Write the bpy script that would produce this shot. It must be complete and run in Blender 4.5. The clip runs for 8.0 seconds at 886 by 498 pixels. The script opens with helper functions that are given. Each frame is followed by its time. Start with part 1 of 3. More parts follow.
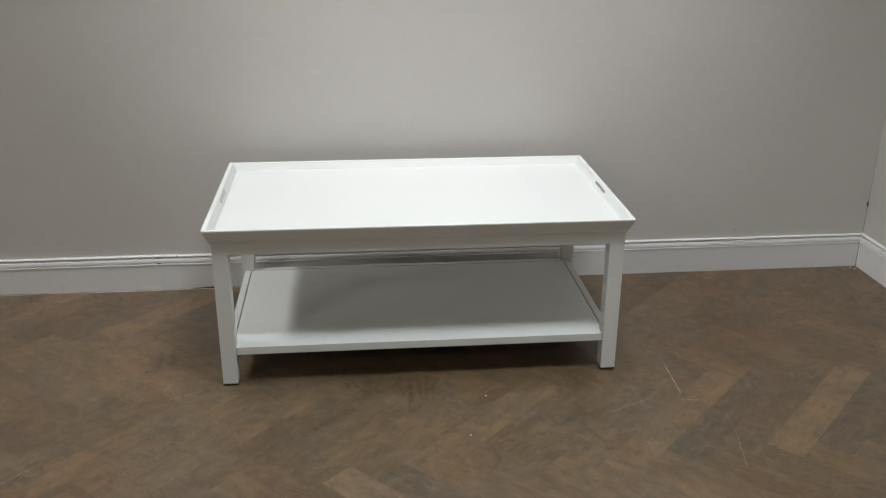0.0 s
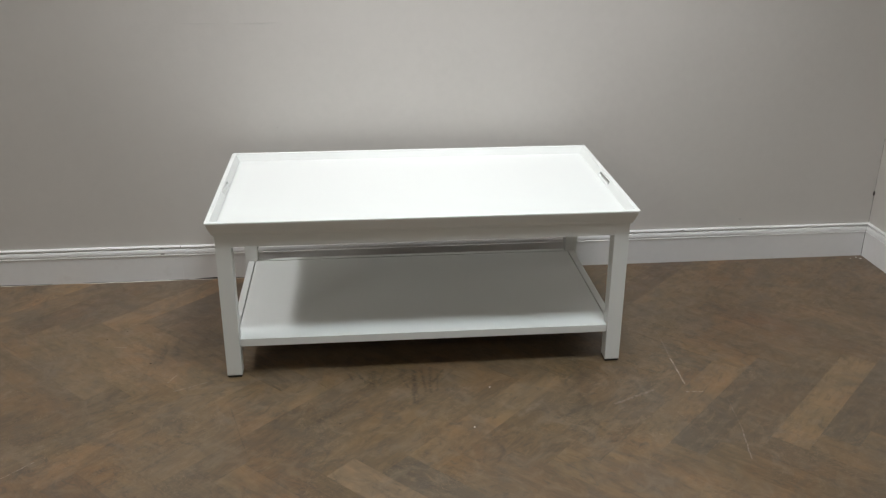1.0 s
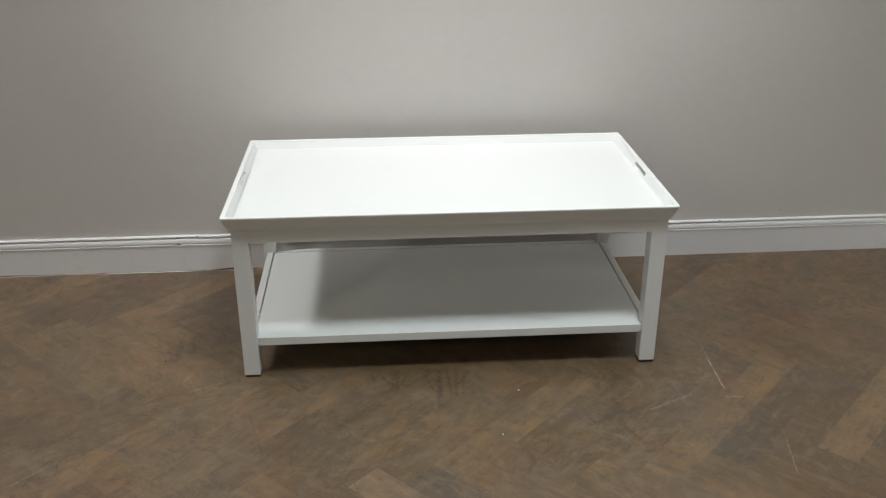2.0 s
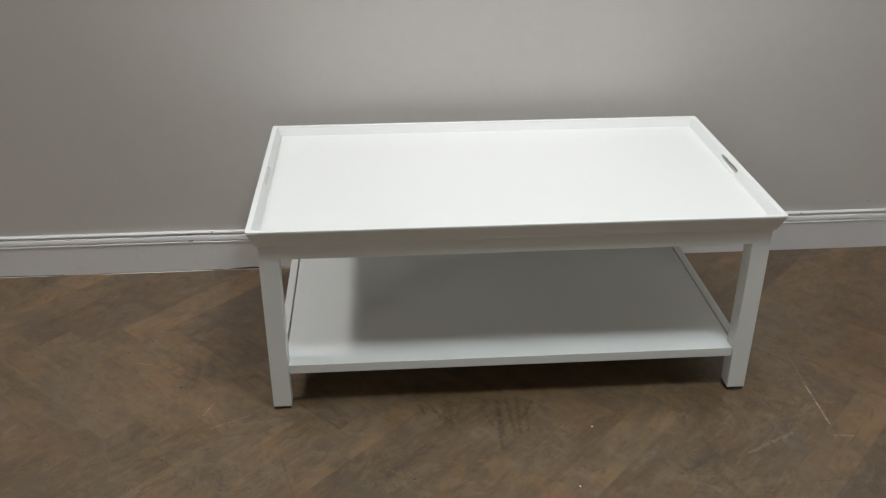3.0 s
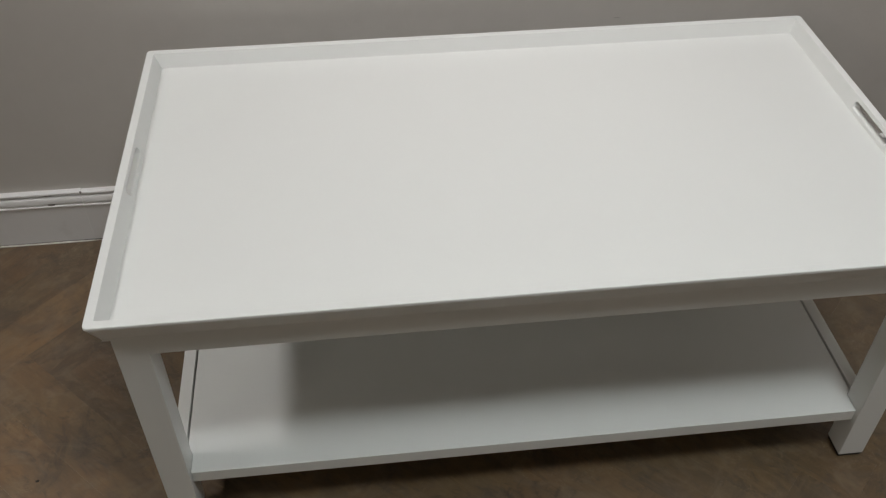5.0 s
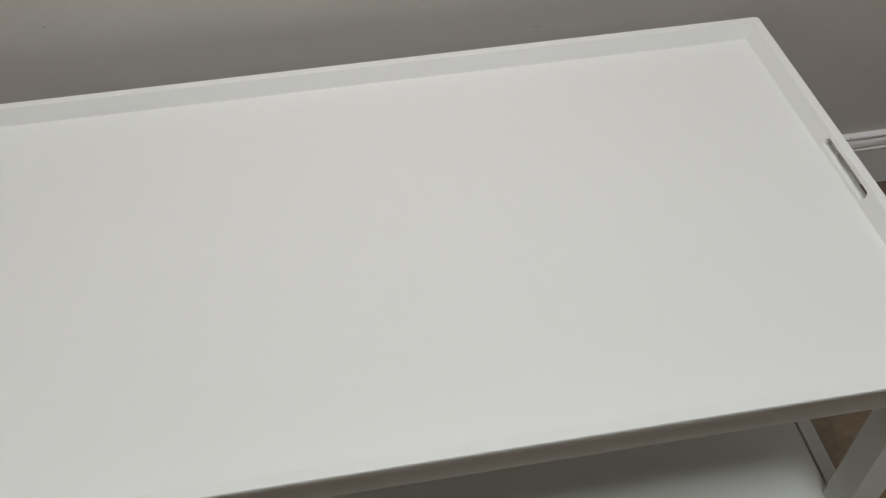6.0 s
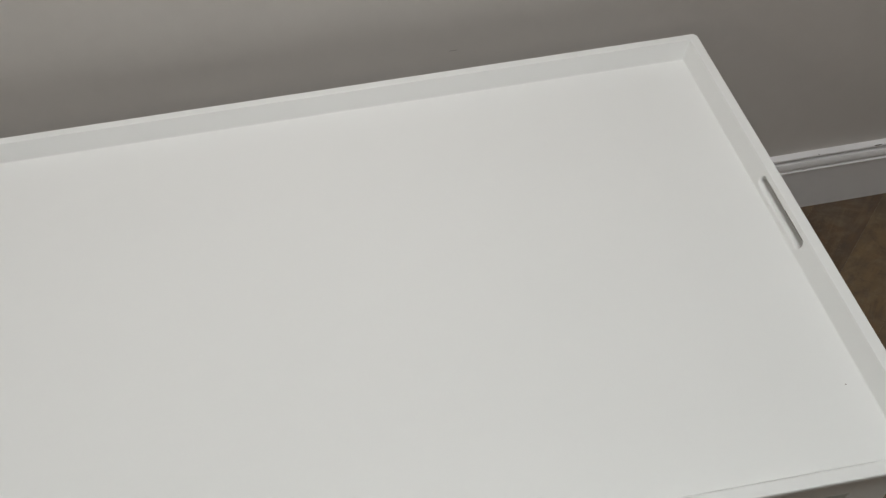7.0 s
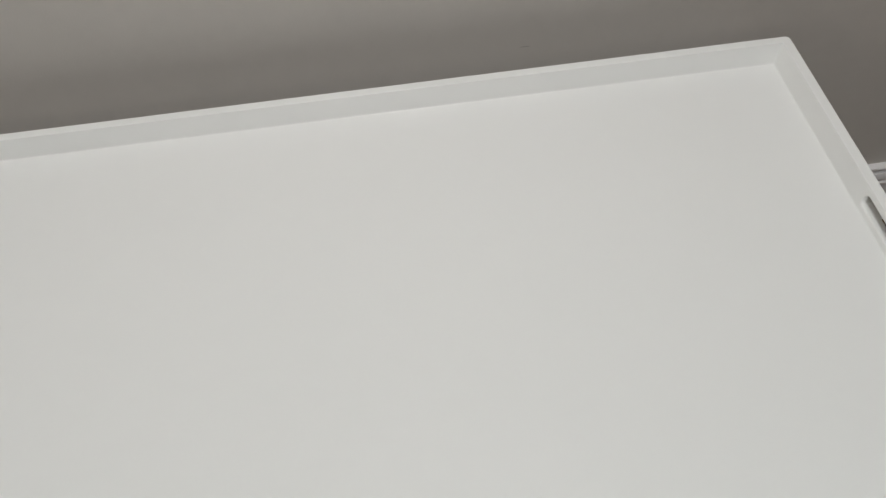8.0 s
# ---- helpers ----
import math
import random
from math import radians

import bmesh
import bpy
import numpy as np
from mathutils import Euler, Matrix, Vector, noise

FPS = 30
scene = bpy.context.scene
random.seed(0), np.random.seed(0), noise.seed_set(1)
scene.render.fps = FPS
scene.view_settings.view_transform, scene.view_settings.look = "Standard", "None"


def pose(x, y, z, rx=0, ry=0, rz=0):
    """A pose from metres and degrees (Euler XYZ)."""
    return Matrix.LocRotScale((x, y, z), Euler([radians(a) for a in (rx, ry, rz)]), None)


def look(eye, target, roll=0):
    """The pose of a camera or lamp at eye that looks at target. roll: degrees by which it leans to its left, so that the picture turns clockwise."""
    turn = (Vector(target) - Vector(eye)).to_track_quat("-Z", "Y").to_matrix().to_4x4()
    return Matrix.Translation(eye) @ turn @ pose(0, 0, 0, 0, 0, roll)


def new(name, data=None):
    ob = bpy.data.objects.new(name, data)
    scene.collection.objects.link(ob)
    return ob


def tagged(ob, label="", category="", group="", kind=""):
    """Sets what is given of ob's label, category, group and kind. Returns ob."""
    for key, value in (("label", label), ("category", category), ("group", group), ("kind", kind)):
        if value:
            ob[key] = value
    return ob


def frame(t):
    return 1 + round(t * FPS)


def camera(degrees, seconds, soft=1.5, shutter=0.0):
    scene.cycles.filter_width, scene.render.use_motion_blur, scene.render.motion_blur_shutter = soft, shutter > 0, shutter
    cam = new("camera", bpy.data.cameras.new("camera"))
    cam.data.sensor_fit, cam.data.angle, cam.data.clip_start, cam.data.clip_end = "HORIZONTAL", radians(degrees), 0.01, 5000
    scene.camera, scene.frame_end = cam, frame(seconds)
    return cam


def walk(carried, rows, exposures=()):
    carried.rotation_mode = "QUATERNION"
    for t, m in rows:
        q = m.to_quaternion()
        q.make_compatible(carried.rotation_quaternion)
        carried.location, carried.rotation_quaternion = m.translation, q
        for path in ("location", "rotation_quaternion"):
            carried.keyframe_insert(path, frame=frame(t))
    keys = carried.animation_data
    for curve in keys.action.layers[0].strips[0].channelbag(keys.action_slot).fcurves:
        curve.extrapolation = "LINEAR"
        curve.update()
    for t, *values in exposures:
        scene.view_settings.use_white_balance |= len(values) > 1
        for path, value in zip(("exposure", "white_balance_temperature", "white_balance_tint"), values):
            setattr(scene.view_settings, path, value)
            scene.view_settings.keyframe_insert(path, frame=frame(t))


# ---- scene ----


def aim(x, y, z, yaw, pitch, roll):
    """A camera pose from its place, its turn to the left of +y, its tilt up and its lean."""
    a, b = radians(yaw), radians(pitch)
    ahead = Vector((-math.sin(a) * math.cos(b), math.cos(a) * math.cos(b), math.sin(b)))
    return look((x, y, z), Vector((x, y, z)) + ahead, roll)


# ---- camera ----
PATH = [
    (0.0, -0.1659, -2.4684, 1.2434, -5.732, -21.578, 0.373),
    (0.5, -0.1619, -2.4596, 1.2440, -5.714, -21.735, 0.414),
    (1.0, -0.1633, -2.4554, 1.2557, -5.444, -22.502, 0.211),
    (1.5, -0.1687, -2.4423, 1.2597, -5.206, -22.641, 0.031),
    (1.7, -0.1560, -2.4100, 1.2670, -4.490, -23.083, -0.300),
    (2.8, -0.2650, -2.0120, 1.2590, -3.769, -27.181, 0.300),
    (3.0, -0.2776, -1.9390, 1.2612, -4.134, -27.759, 0.046),
    (3.2, -0.2616, -1.8427, 1.2562, -4.459, -29.724, -0.391),
    (3.5, -0.2255, -1.6820, 1.2359, -4.049, -30.636, -0.757),
    (3.7, -0.1930, -1.5765, 1.2433, -4.016, -30.972, -0.362),
    (4.0, -0.1891, -1.4577, 1.2241, -2.620, -32.600, 0.736),
    (4.2, -0.2056, -1.3578, 1.2114, -2.534, -34.181, 1.390),
    (5.3, -0.2271, -0.9446, 1.2261, -8.192, -45.758, -0.452),
    (5.5, -0.1877, -0.8700, 1.2202, -8.694, -47.046, -0.730),
    (5.7, -0.1386, -0.7974, 1.2146, -8.974, -47.263, -0.718),
    (6.0, -0.0543, -0.7204, 1.1877, -8.197, -47.526, -1.712),
    (6.2, 0.0012, -0.6795, 1.1846, -7.078, -48.256, -2.477),
    (6.5, 0.0764, -0.6407, 1.1811, -5.442, -48.376, -4.987),
    (6.7, 0.1028, -0.6211, 1.1743, -6.008, -48.535, -4.707),
    (7.0, 0.1193, -0.6068, 1.1534, -5.524, -48.398, -5.146),
    (7.2, 0.1139, -0.5910, 1.1559, -5.423, -48.185, -5.131),
    (7.5, 0.1134, -0.5622, 1.1399, -5.330, -48.268, -5.267),
    (7.7, 0.1018, -0.5460, 1.1211, -5.609, -47.820, -4.948),
    (8.0, 0.0793, -0.5305, 1.1262, -3.092, -49.391, -5.141),
]
cam = camera(51.84, 8.0, soft=1.3)
walk(cam, [(row[0], aim(*row[1:])) for row in PATH],
     exposures=[(0.0, 0.22, 6250, 10), (1.0, 0.34, 6250, 10), (1.7, 0.34, 6250, 10), (3.0, 0.11, 6300, 11), (3.5, -0.04, 6330, 12), (4.0, -0.35, 6480, 12),
                (5.5, -0.40, 6520, 12), (6.0, -0.51, 6520, 12), (8.0, -0.51, 6520, 12)])

# ---- light ----
world = bpy.data.worlds.new("world")
scene.world = world
world.use_nodes = True
world.node_tree.nodes["Background"].inputs[0].default_value = (0.9, 0.95, 1.0, 1)
world.node_tree.nodes["Background"].inputs[1].default_value = 0.0


def area_light(name, place, target, size, watts, colour, spread=95):
    data = bpy.data.lights.new(name, "AREA")
    data.shape, data.size, data.energy, data.color = "DISK", size, watts, colour
    data.spread = radians(spread)
    ob = new(name, data)
    ob.matrix_world = look(place, target)
    return ob


CEIL = 3.3
# Two unseen lamps, placed by the shadow edges on shelf and floor.
area_light("ceiling_lamp", (0.56, -1.08, CEIL - 0.04), (0.12, -0.80, 0), 0.66, 12.8, (0.935, 1.0, 0.995), 84)
area_light("ceiling_lamp", (-2.32, -0.32, CEIL - 0.04), (-0.7, -0.32, 0), 0.6, 18.8, (1.0, 0.985, 0.955))
# Added fill with no real source: lifts and warms the shaded shelf and room.
area_light("ceiling_lamp", (-4.3, -4.6, CEIL - 0.04), (-3.8, -4.1, 0), 1.2, 74, (1.0, 0.95, 0.83), 165)
# Added fill with no real source: brightens skirting and floor behind the table.
area_light("ceiling_lamp", (0.15, 0.13, CEIL - 0.04), (0.15, 0.20, 0), 0.3, 3.2, (1.0, 0.95, 0.92), 75)


def added_spot(place, target, watts, colour, cone, blend):
    """A narrow spot light added under the ceiling, without a fixture."""
    data = bpy.data.lights.new("added_wall_wash", "SPOT")
    data.energy, data.color, data.shadow_soft_size = watts, colour, 0.06
    data.spot_size, data.spot_blend = radians(cone), blend
    new("added_wall_wash", data).matrix_world = look(place, target)


# Added washes: tabletop bounce on the wall over the table, fill on the side wall.
added_spot((0.08, -2.35, CEIL - 0.06), (0.14, 0.386, 1.36), 136, (1.0, 0.972, 0.962), 42, 1.0)
added_spot((-0.1, -2.1, CEIL - 0.06), (1.62, -0.85, 1.2), 84, (1.0, 0.985, 0.97), 62, 1.0)

# ---- materials ----


class Nodes:
    """A node material under construction."""

    def __init__(self, name):
        self.mat = bpy.data.materials.new(name)
        self.mat.use_nodes = True
        self.tree = self.mat.node_tree
        self.bsdf = self.tree.nodes["Principled BSDF"]

    def add(self, kind, **settings):
        node = self.tree.nodes.new(kind)
        for key, value in settings.items():
            if key in node.inputs:
                node.inputs[key].default_value = value
        return node

    def link(self, a, b):
        self.tree.links.new(a, b)

    def math(self, op, a, b=None, c=None):
        node = self.tree.nodes.new("ShaderNodeMath")
        node.operation = op
        for n, v in enumerate((a, b, c)):
            if v is None:
                continue
            if isinstance(v, (int, float)):
                node.inputs[n].default_value = v
            else:
                self.link(v, node.inputs[n])
        return node.outputs[0]

    def mix(self, factor, a, b, blend="MIX"):
        node = self.tree.nodes.new("ShaderNodeMix")
        node.data_type, node.blend_type = "RGBA", blend
        for slot, v in ((0, factor), (6, a), (7, b)):
            if isinstance(v, (int, float)):
                node.inputs[slot].default_value = v
            elif isinstance(v, tuple):
                node.inputs[slot].default_value = (*v, 1)
            else:
                self.link(v, node.inputs[slot])
        return node.outputs[2]

    def ramp(self, value, *stops):
        node = self.tree.nodes.new("ShaderNodeValToRGB")
        ramp = node.color_ramp
        while len(ramp.elements) < len(stops):
            ramp.elements.new(0.5)
        for e, (at, colour) in zip(ramp.elements, stops):
            e.position = at
            e.color = (*colour, 1) if isinstance(colour, tuple) else (colour, colour, colour, 1)
        self.link(value, node.inputs[0])
        return node.outputs[0]

    def noise(self, vector, scale, detail=4.0, rough=0.55, distortion=0.0):
        node = self.add("ShaderNodeTexNoise", Scale=scale, Detail=detail, Roughness=rough, Distortion=distortion)
        if vector is not None:
            self.link(vector, node.inputs["Vector"])
        return node.outputs["Fac"]

    def scaled(self, vector, x, y, z, offset=None):
        node = self.tree.nodes.new("ShaderNodeVectorMath")
        node.operation = "MULTIPLY"
        self.link(vector, node.inputs[0])
        node.inputs[1].default_value = (x, y, z)
        out = node.outputs[0]
        if offset is not None:
            plus = self.tree.nodes.new("ShaderNodeVectorMath")
            self.link(out, plus.inputs[0])
            self.link(offset, plus.inputs[1])
            out = plus.outputs[0]
        return out

    def bump(self, height, strength, distance):
        node = self.add("ShaderNodeBump", Strength=strength, Distance=distance)
        self.link(height, node.inputs["Height"])
        self.link(node.outputs[0], self.bsdf.inputs["Normal"])

    def set(self, **values):
        for key, value in values.items():
            socket = self.bsdf.inputs[key.replace("_", " ")]
            if isinstance(value, tuple):
                socket.default_value = (*value, 1)
            elif isinstance(value, (int, float)):
                socket.default_value = value
            else:
                self.link(value, socket)
        return self.mat


def painted(name, colour, rough, spots, bump, grime=0.0):
    """Paint with faint unevenness at two scales and a fine roller or brush relief."""
    n = Nodes(name)
    where = n.add("ShaderNodeNewGeometry").outputs["Position"]
    broad = n.noise(where, 2.3, 3)
    fine = n.noise(where, 38.0, 5, 0.6)
    dark = tuple(c * (1 - spots) for c in colour)
    tone = n.mix(n.ramp(broad, (0.3, 0.0), (0.7, 1.0)), dark, colour)
    tone = n.mix(n.ramp(fine, (0.35, 0.0), (0.65, 0.5)), tone, tuple(min(1, c * (1 + spots * 0.5)) for c in colour))
    if grime:
        stain = n.ramp(n.noise(where, 11.0, 6, 0.7), (0.58, 0.0), (0.75, grime))
        tone = n.mix(stain, tone, (0.34, 0.29, 0.24))
    n.bump(n.noise(where, 420.0, 3), bump, 0.0006)
    return n.set(Base_Color=tone, Roughness=n.ramp(fine, (0.2, rough - 0.06), (0.8, rough + 0.06)))


WALL = painted("grey_wall_paint", (0.545, 0.518, 0.484), 0.6, 0.05, 0.35)
CEILING = painted("ceiling_paint", (0.75, 0.74, 0.72), 0.8, 0.03, 0.2)
SKIRT = painted("skirting_paint", (0.72, 0.71, 0.705), 0.38, 0.04, 0.2, 0.18)
TABLE = painted("white_lacquer", (0.745, 0.755, 0.737), 0.36, 0.010, 0.02)
GLIDE = painted("black_plastic", (0.02, 0.02, 0.02), 0.5, 0.1, 0.1)
CRACK = painted("dark_gap", (0.05, 0.043, 0.036), 0.9, 0.2, 0.2)
CHIP = painted("chipped_paint", (0.19, 0.175, 0.16), 0.7, 0.2, 0.3)
CAULK = painted("sealant", (0.5, 0.47, 0.43), 0.6, 0.08, 0.3, 0.3)
SCUFF = painted("wall_scuff", (0.36, 0.34, 0.315), 0.7, 0.1, 0.3)
RUB = painted("rubbed_wall", (0.528, 0.501, 0.468), 0.6, 0.05, 0.35)
FLAKE = painted("white_flake", (0.8, 0.79, 0.77), 0.7, 0.05, 0.2)

# Scratches and scuffs worn into the boards: start, end, half width, strength.
SCRATCHES = [
    ((0.694, -0.133), (0.683, -0.287), 0.0016, 0.22),
    ((0.683, -0.287), (0.677, -0.425), 0.0028, 0.65),
    ((0.668, -0.462), (0.712, -0.466), 0.0028, 0.45),
    ((0.763, -0.505), (0.747, -0.635), 0.0018, 0.2),
    ((0.747, -0.635), (0.719, -0.765), 0.0022, 0.38),
    ((0.465, -0.505), (0.586, -0.446), 0.006, 0.22),
    ((-0.985, -0.688), (-0.930, -0.630), 0.0020, 0.55),
    ((-0.690, -0.300), (-0.672, -0.262), 0.003, 0.4),
    ((-0.667, -0.345), (-0.585, -0.305), 0.003, 0.28),
    ((0.205, -0.545), (0.290, -0.470), 0.012, 0.10),
    ((-0.880, -0.085), (-0.840, -0.092), 0.002, 0.35),
]
DARK_SCRATCHES = [
    ((-0.511, -0.433), (-0.449, -0.640), 0.0026, 0.45),
    ((0.56, -0.60), (0.70, -0.585), 0.0022, 0.35),
    ((0.385, -0.440), (0.400, -0.530), 0.008, 0.4),
    ((-0.035, -0.275), (-0.042, -0.460), 0.011, 0.8),
    ((0.010, -0.275), (0.001, -0.410), 0.008, 0.6),
    ((-0.016, -0.285), (-0.011, -0.404), 0.006, 0.6),
    ((0.028, -0.285), (0.018, -0.407), 0.006, 0.5),
    ((-0.147, -0.285), (-0.152, -0.385), 0.016, 0.6),
    ((-0.290, -0.520), (-0.185, -0.430), 0.018, 0.6),
    ((-0.120, -0.520), (-0.060, -0.460), 0.020, 0.4),
    ((0.300, -0.560), (0.400, -0.500), 0.012, 0.45),
    ((0.380, -0.560), (0.420, -0.640), 0.010, 0.45),
    ((-1.000, -0.560), (-0.900, -0.520), 0.016, 0.4),
    ((-0.190, -0.290), (-0.165, -0.350), 0.006, 0.6),
    ((-0.215, -0.290), (-0.200, -0.330), 0.005, 0.5),
    ((-0.115, -0.290), (-0.135, -0.350), 0.006, 0.5),
    ((0.045, -0.290), (0.010, -0.360), 0.005, 0.55),
    ((0.070, -0.300), (0.030, -0.350), 0.004, 0.45),
    ((-0.075, -0.310), (-0.055, -0.380), 0.006, 0.5),
]


def boards(name, random_from, tone=None):
    """Worn greyed oak boards: grain along the local x axis, each board with a tone of its own."""
    n = Nodes(name)
    local = n.add("ShaderNodeTexCoord").outputs["Object"]
    world_at = n.add("ShaderNodeNewGeometry").outputs["Position"]
    if random_from == "object":
        luck = n.add("ShaderNodeObjectInfo").outputs["Random"]
    else:
        luck = n.add("ShaderNodeNewGeometry").outputs["Random Per Island"]
    shift = n.add("ShaderNodeCombineXYZ")
    n.link(n.math("MULTIPLY", luck, 37.0), shift.inputs[0])
    n.link(n.math("MULTIPLY", luck, 11.0), shift.inputs[1])
    shift = shift.outputs[0]
    grain = n.noise(n.scaled(local, 3.5, 24.0, 1.0, shift), 1.0, 6, 0.6, 1.6)
    figure = n.noise(n.scaled(local, 5.0, 11.0, 1.0, shift), 1.0, 4, 0.55, 2.4)
    cloud = n.noise(n.scaled(local, 3.5, 7.0, 1.0, shift), 1.0, 3, 0.5, 0.8)
    fibre = n.noise(n.scaled(local, 14.0, 300.0, 1.0, shift), 1.0, 3, 0.6)
    blotch = n.noise(world_at, 5.0, 5, 0.58, 0.9)
    wear = n.noise(world_at, 13.0, 8, 0.70, 1.4)
    red = n.noise(world_at, 3.1, 4, 0.6, 0.5)
    if tone is None:
        base = n.ramp(luck, (0.0, (0.112, 0.075, 0.037)), (0.25, (0.122, 0.081, 0.039)), (0.5, (0.132, 0.086, 0.041)),
                      (0.75, (0.118, 0.079, 0.040)), (1.0, (0.138, 0.089, 0.041)))
    else:
        base = n.ramp(luck, (0.0, tuple(c * 0.95 for c in tone)), (1.0, tuple(c * 1.05 for c in tone)))
    colour = n.mix(1.0, base, n.ramp(cloud, (0.32, (0.84, 0.86, 0.88)), (0.66, (1.12, 1.10, 1.07))), "MULTIPLY")
    colour = n.mix(1.0, colour, n.ramp(figure, (0.36, (0.90, 0.90, 0.90)), (0.64, (1.12, 1.10, 1.06))), "MULTIPLY")
    colour = n.mix(1.0, colour, n.ramp(grain, (0.32, (0.74, 0.73, 0.72)), (0.50, (1.0, 1.0, 1.0))), "MULTIPLY")
    colour = n.mix(1.0, colour, n.ramp(red, (0.46, (1.0, 1.0, 1.0)), (0.64, (1.10, 0.95, 0.84))), "MULTIPLY")
    colour = n.mix(n.ramp(fibre, (0.52, 0.0), (0.74, 0.08)), colour, (0.043, 0.031, 0.020))
    # Trodden-in dirt: broad clouds, blotches a few centimetres wide that run with the grain, and specks.
    colour = n.mix(n.ramp(blotch, (0.47, 0.0), (0.62, 0.38)), colour, (0.082, 0.062, 0.040))
    smear = n.noise(n.scaled(local, 14.0, 34.0, 1.0, shift), 1.0, 5, 0.64, 1.8)
    colour = n.mix(n.ramp(smear, (0.54, 0.0), (0.66, 0.62)), colour, (0.048, 0.037, 0.027))
    colour = n.mix(n.ramp(smear, (0.32, 0.45), (0.44, 0.0)), colour, (0.190, 0.134, 0.080))
    patchy = n.ramp(n.noise(world_at, 3.7, 5, 0.65, 1.0), (0.47, 0.0), (0.60, 1.0))
    colour = n.mix(n.math("MULTIPLY", n.ramp(wear, (0.52, 0.0), (0.66, 0.75)), patchy), colour, (0.044, 0.034, 0.024))
    mottle = n.noise(world_at, 44.0, 5, 0.66, 1.6)
    colour = n.mix(n.math("MULTIPLY", n.ramp(mottle, (0.56, 0.0), (0.68, 0.6)), patchy), colour, (0.045, 0.032, 0.020))
    # Fine dark and pale swirls, where grit was rubbed round under furniture.
    rubbed = n.ramp(n.noise(world_at, 4.3, 4, 0.6, 0.6), (0.46, 0.0), (0.60, 1.0))
    for scale, twist, wide, amount, ink in ((7.0, 2.4, 0.012, 0.45, (0.044, 0.031, 0.020)), (11.0, 3.6, 0.008, 0.60, (0.270, 0.215, 0.150)),
                                            (21.0, 2.8, 0.012, 0.45, (0.240, 0.185, 0.125))):
        line = n.math("ABSOLUTE", n.math("SUBTRACT", n.noise(world_at, scale, 3, 0.55, twist), 0.5))
        colour = n.mix(n.math("MULTIPLY", n.ramp(line, (0.0, amount), (wide, 0.0)), rubbed), colour, ink)
    streak = n.noise(n.scaled(local, 7.0, 75.0, 1.0, shift), 1.0, 4, 0.6, 0.9)
    colour = n.mix(n.ramp(streak, (0.55, 0.0), (0.70, 0.28)), colour, (0.200, 0.145, 0.090))
    colour = n.mix(n.ramp(streak, (0.30, 0.26), (0.42, 0.0)), colour, (0.052, 0.038, 0.026))
    # Slate-dark stains and milky scuffs a hand wide, then a thin greyish wash in broad patches.
    stain = n.noise(world_at, 7.5, 6, 0.62, 1.3)
    colour = n.mix(n.ramp(stain, (0.53, 0.0), (0.64, 0.42)), colour, (0.062, 0.052, 0.044))
    milky = n.noise(world_at, 9.5, 6, 0.68, 2.2)
    colour = n.mix(n.ramp(milky, (0.50, 0.0), (0.66, 0.32)), colour, (0.215, 0.178, 0.140))
    grey_wash = n.noise(world_at, 2.4, 4, 0.6, 0.7)
    colour = n.mix(n.ramp(grey_wash, (0.34, 0.03), (0.64, 0.22)), colour, (0.145, 0.118, 0.094))
    colour = n.mix(1.0, colour, (0.96, 0.90, 0.80), "MULTIPLY")     # amber of the old lacquer
    split = n.add("ShaderNodeSeparateXYZ")
    n.link(world_at, split.inputs[0])
    ripple = n.math("MULTIPLY", n.math("SUBTRACT", n.noise(world_at, 60.0, 2), 0.5), 0.006)
    px, py = n.math("ADD", split.outputs[0], ripple), n.math("SUBTRACT", split.outputs[1], ripple)
    broken = n.ramp(n.noise(world_at, 95.0, 3), (0.36, 0.0), (0.56, 1.0))
    for marks, ink in ((SCRATCHES, (0.477, 0.420, 0.353)), (DARK_SCRATCHES, (0.022, 0.017, 0.011))):
        for (ax, ay), (bx, by), half, strength in marks:
            dx, dy = bx - ax, by - ay
            length = math.hypot(dx, dy)
            ux, uy = dx / length, dy / length
            rx, ry = n.math("SUBTRACT", px, ax), n.math("SUBTRACT", py, ay)
            along = n.math("ADD", n.math("MULTIPLY", rx, ux), n.math("MULTIPLY", ry, uy))
            across = n.math("ABSOLUTE", n.math("SUBTRACT", n.math("MULTIPLY", rx, uy), n.math("MULTIPLY", ry, ux)))
            inside = n.math("LESS_THAN", n.math("ABSOLUTE", n.math("SUBTRACT", along, length / 2)), length / 2)
            near = n.math("MAXIMUM", n.math("SUBTRACT", 1.0, n.math("DIVIDE", across, half)), 0.0)
            amount = n.math("MULTIPLY", n.math("MULTIPLY", near, inside), n.math("MULTIPLY", broken, strength))
            colour = n.mix(amount, colour, ink)
    n.bump(n.math("ADD", n.math("MULTIPLY", fibre, 0.5), n.math("ADD", grain, n.math("MULTIPLY", mottle, 0.6))), 0.3, 0.0008)
    return n.set(Base_Color=colour, Roughness=n.ramp(wear, (0.3, 0.33), (0.7, 0.50)), Specular_IOR_Level=0.8)


BOARD = boards("worn_oak_board", "object")
BOARD_REST = boards("worn_oak_boards", "island")
BOARD_LIGHT = boards("pale_tan_board", "object", (0.192, 0.129, 0.066))
BOARD_TAN = boards("tan_board", "object", (0.146, 0.100, 0.053))
BOARD_BUFF = boards("buff_board", "object", (0.182, 0.128, 0.078))
BOARD_BROWN = boards("brown_board", "object", (0.104, 0.070, 0.037))
BOARD_RUST = boards("red_brown_board", "object", (0.100, 0.060, 0.029))
BOARD_DARK = boards("dark_grey_board", "object", (0.082, 0.061, 0.039))

# ---- mesh helpers ----


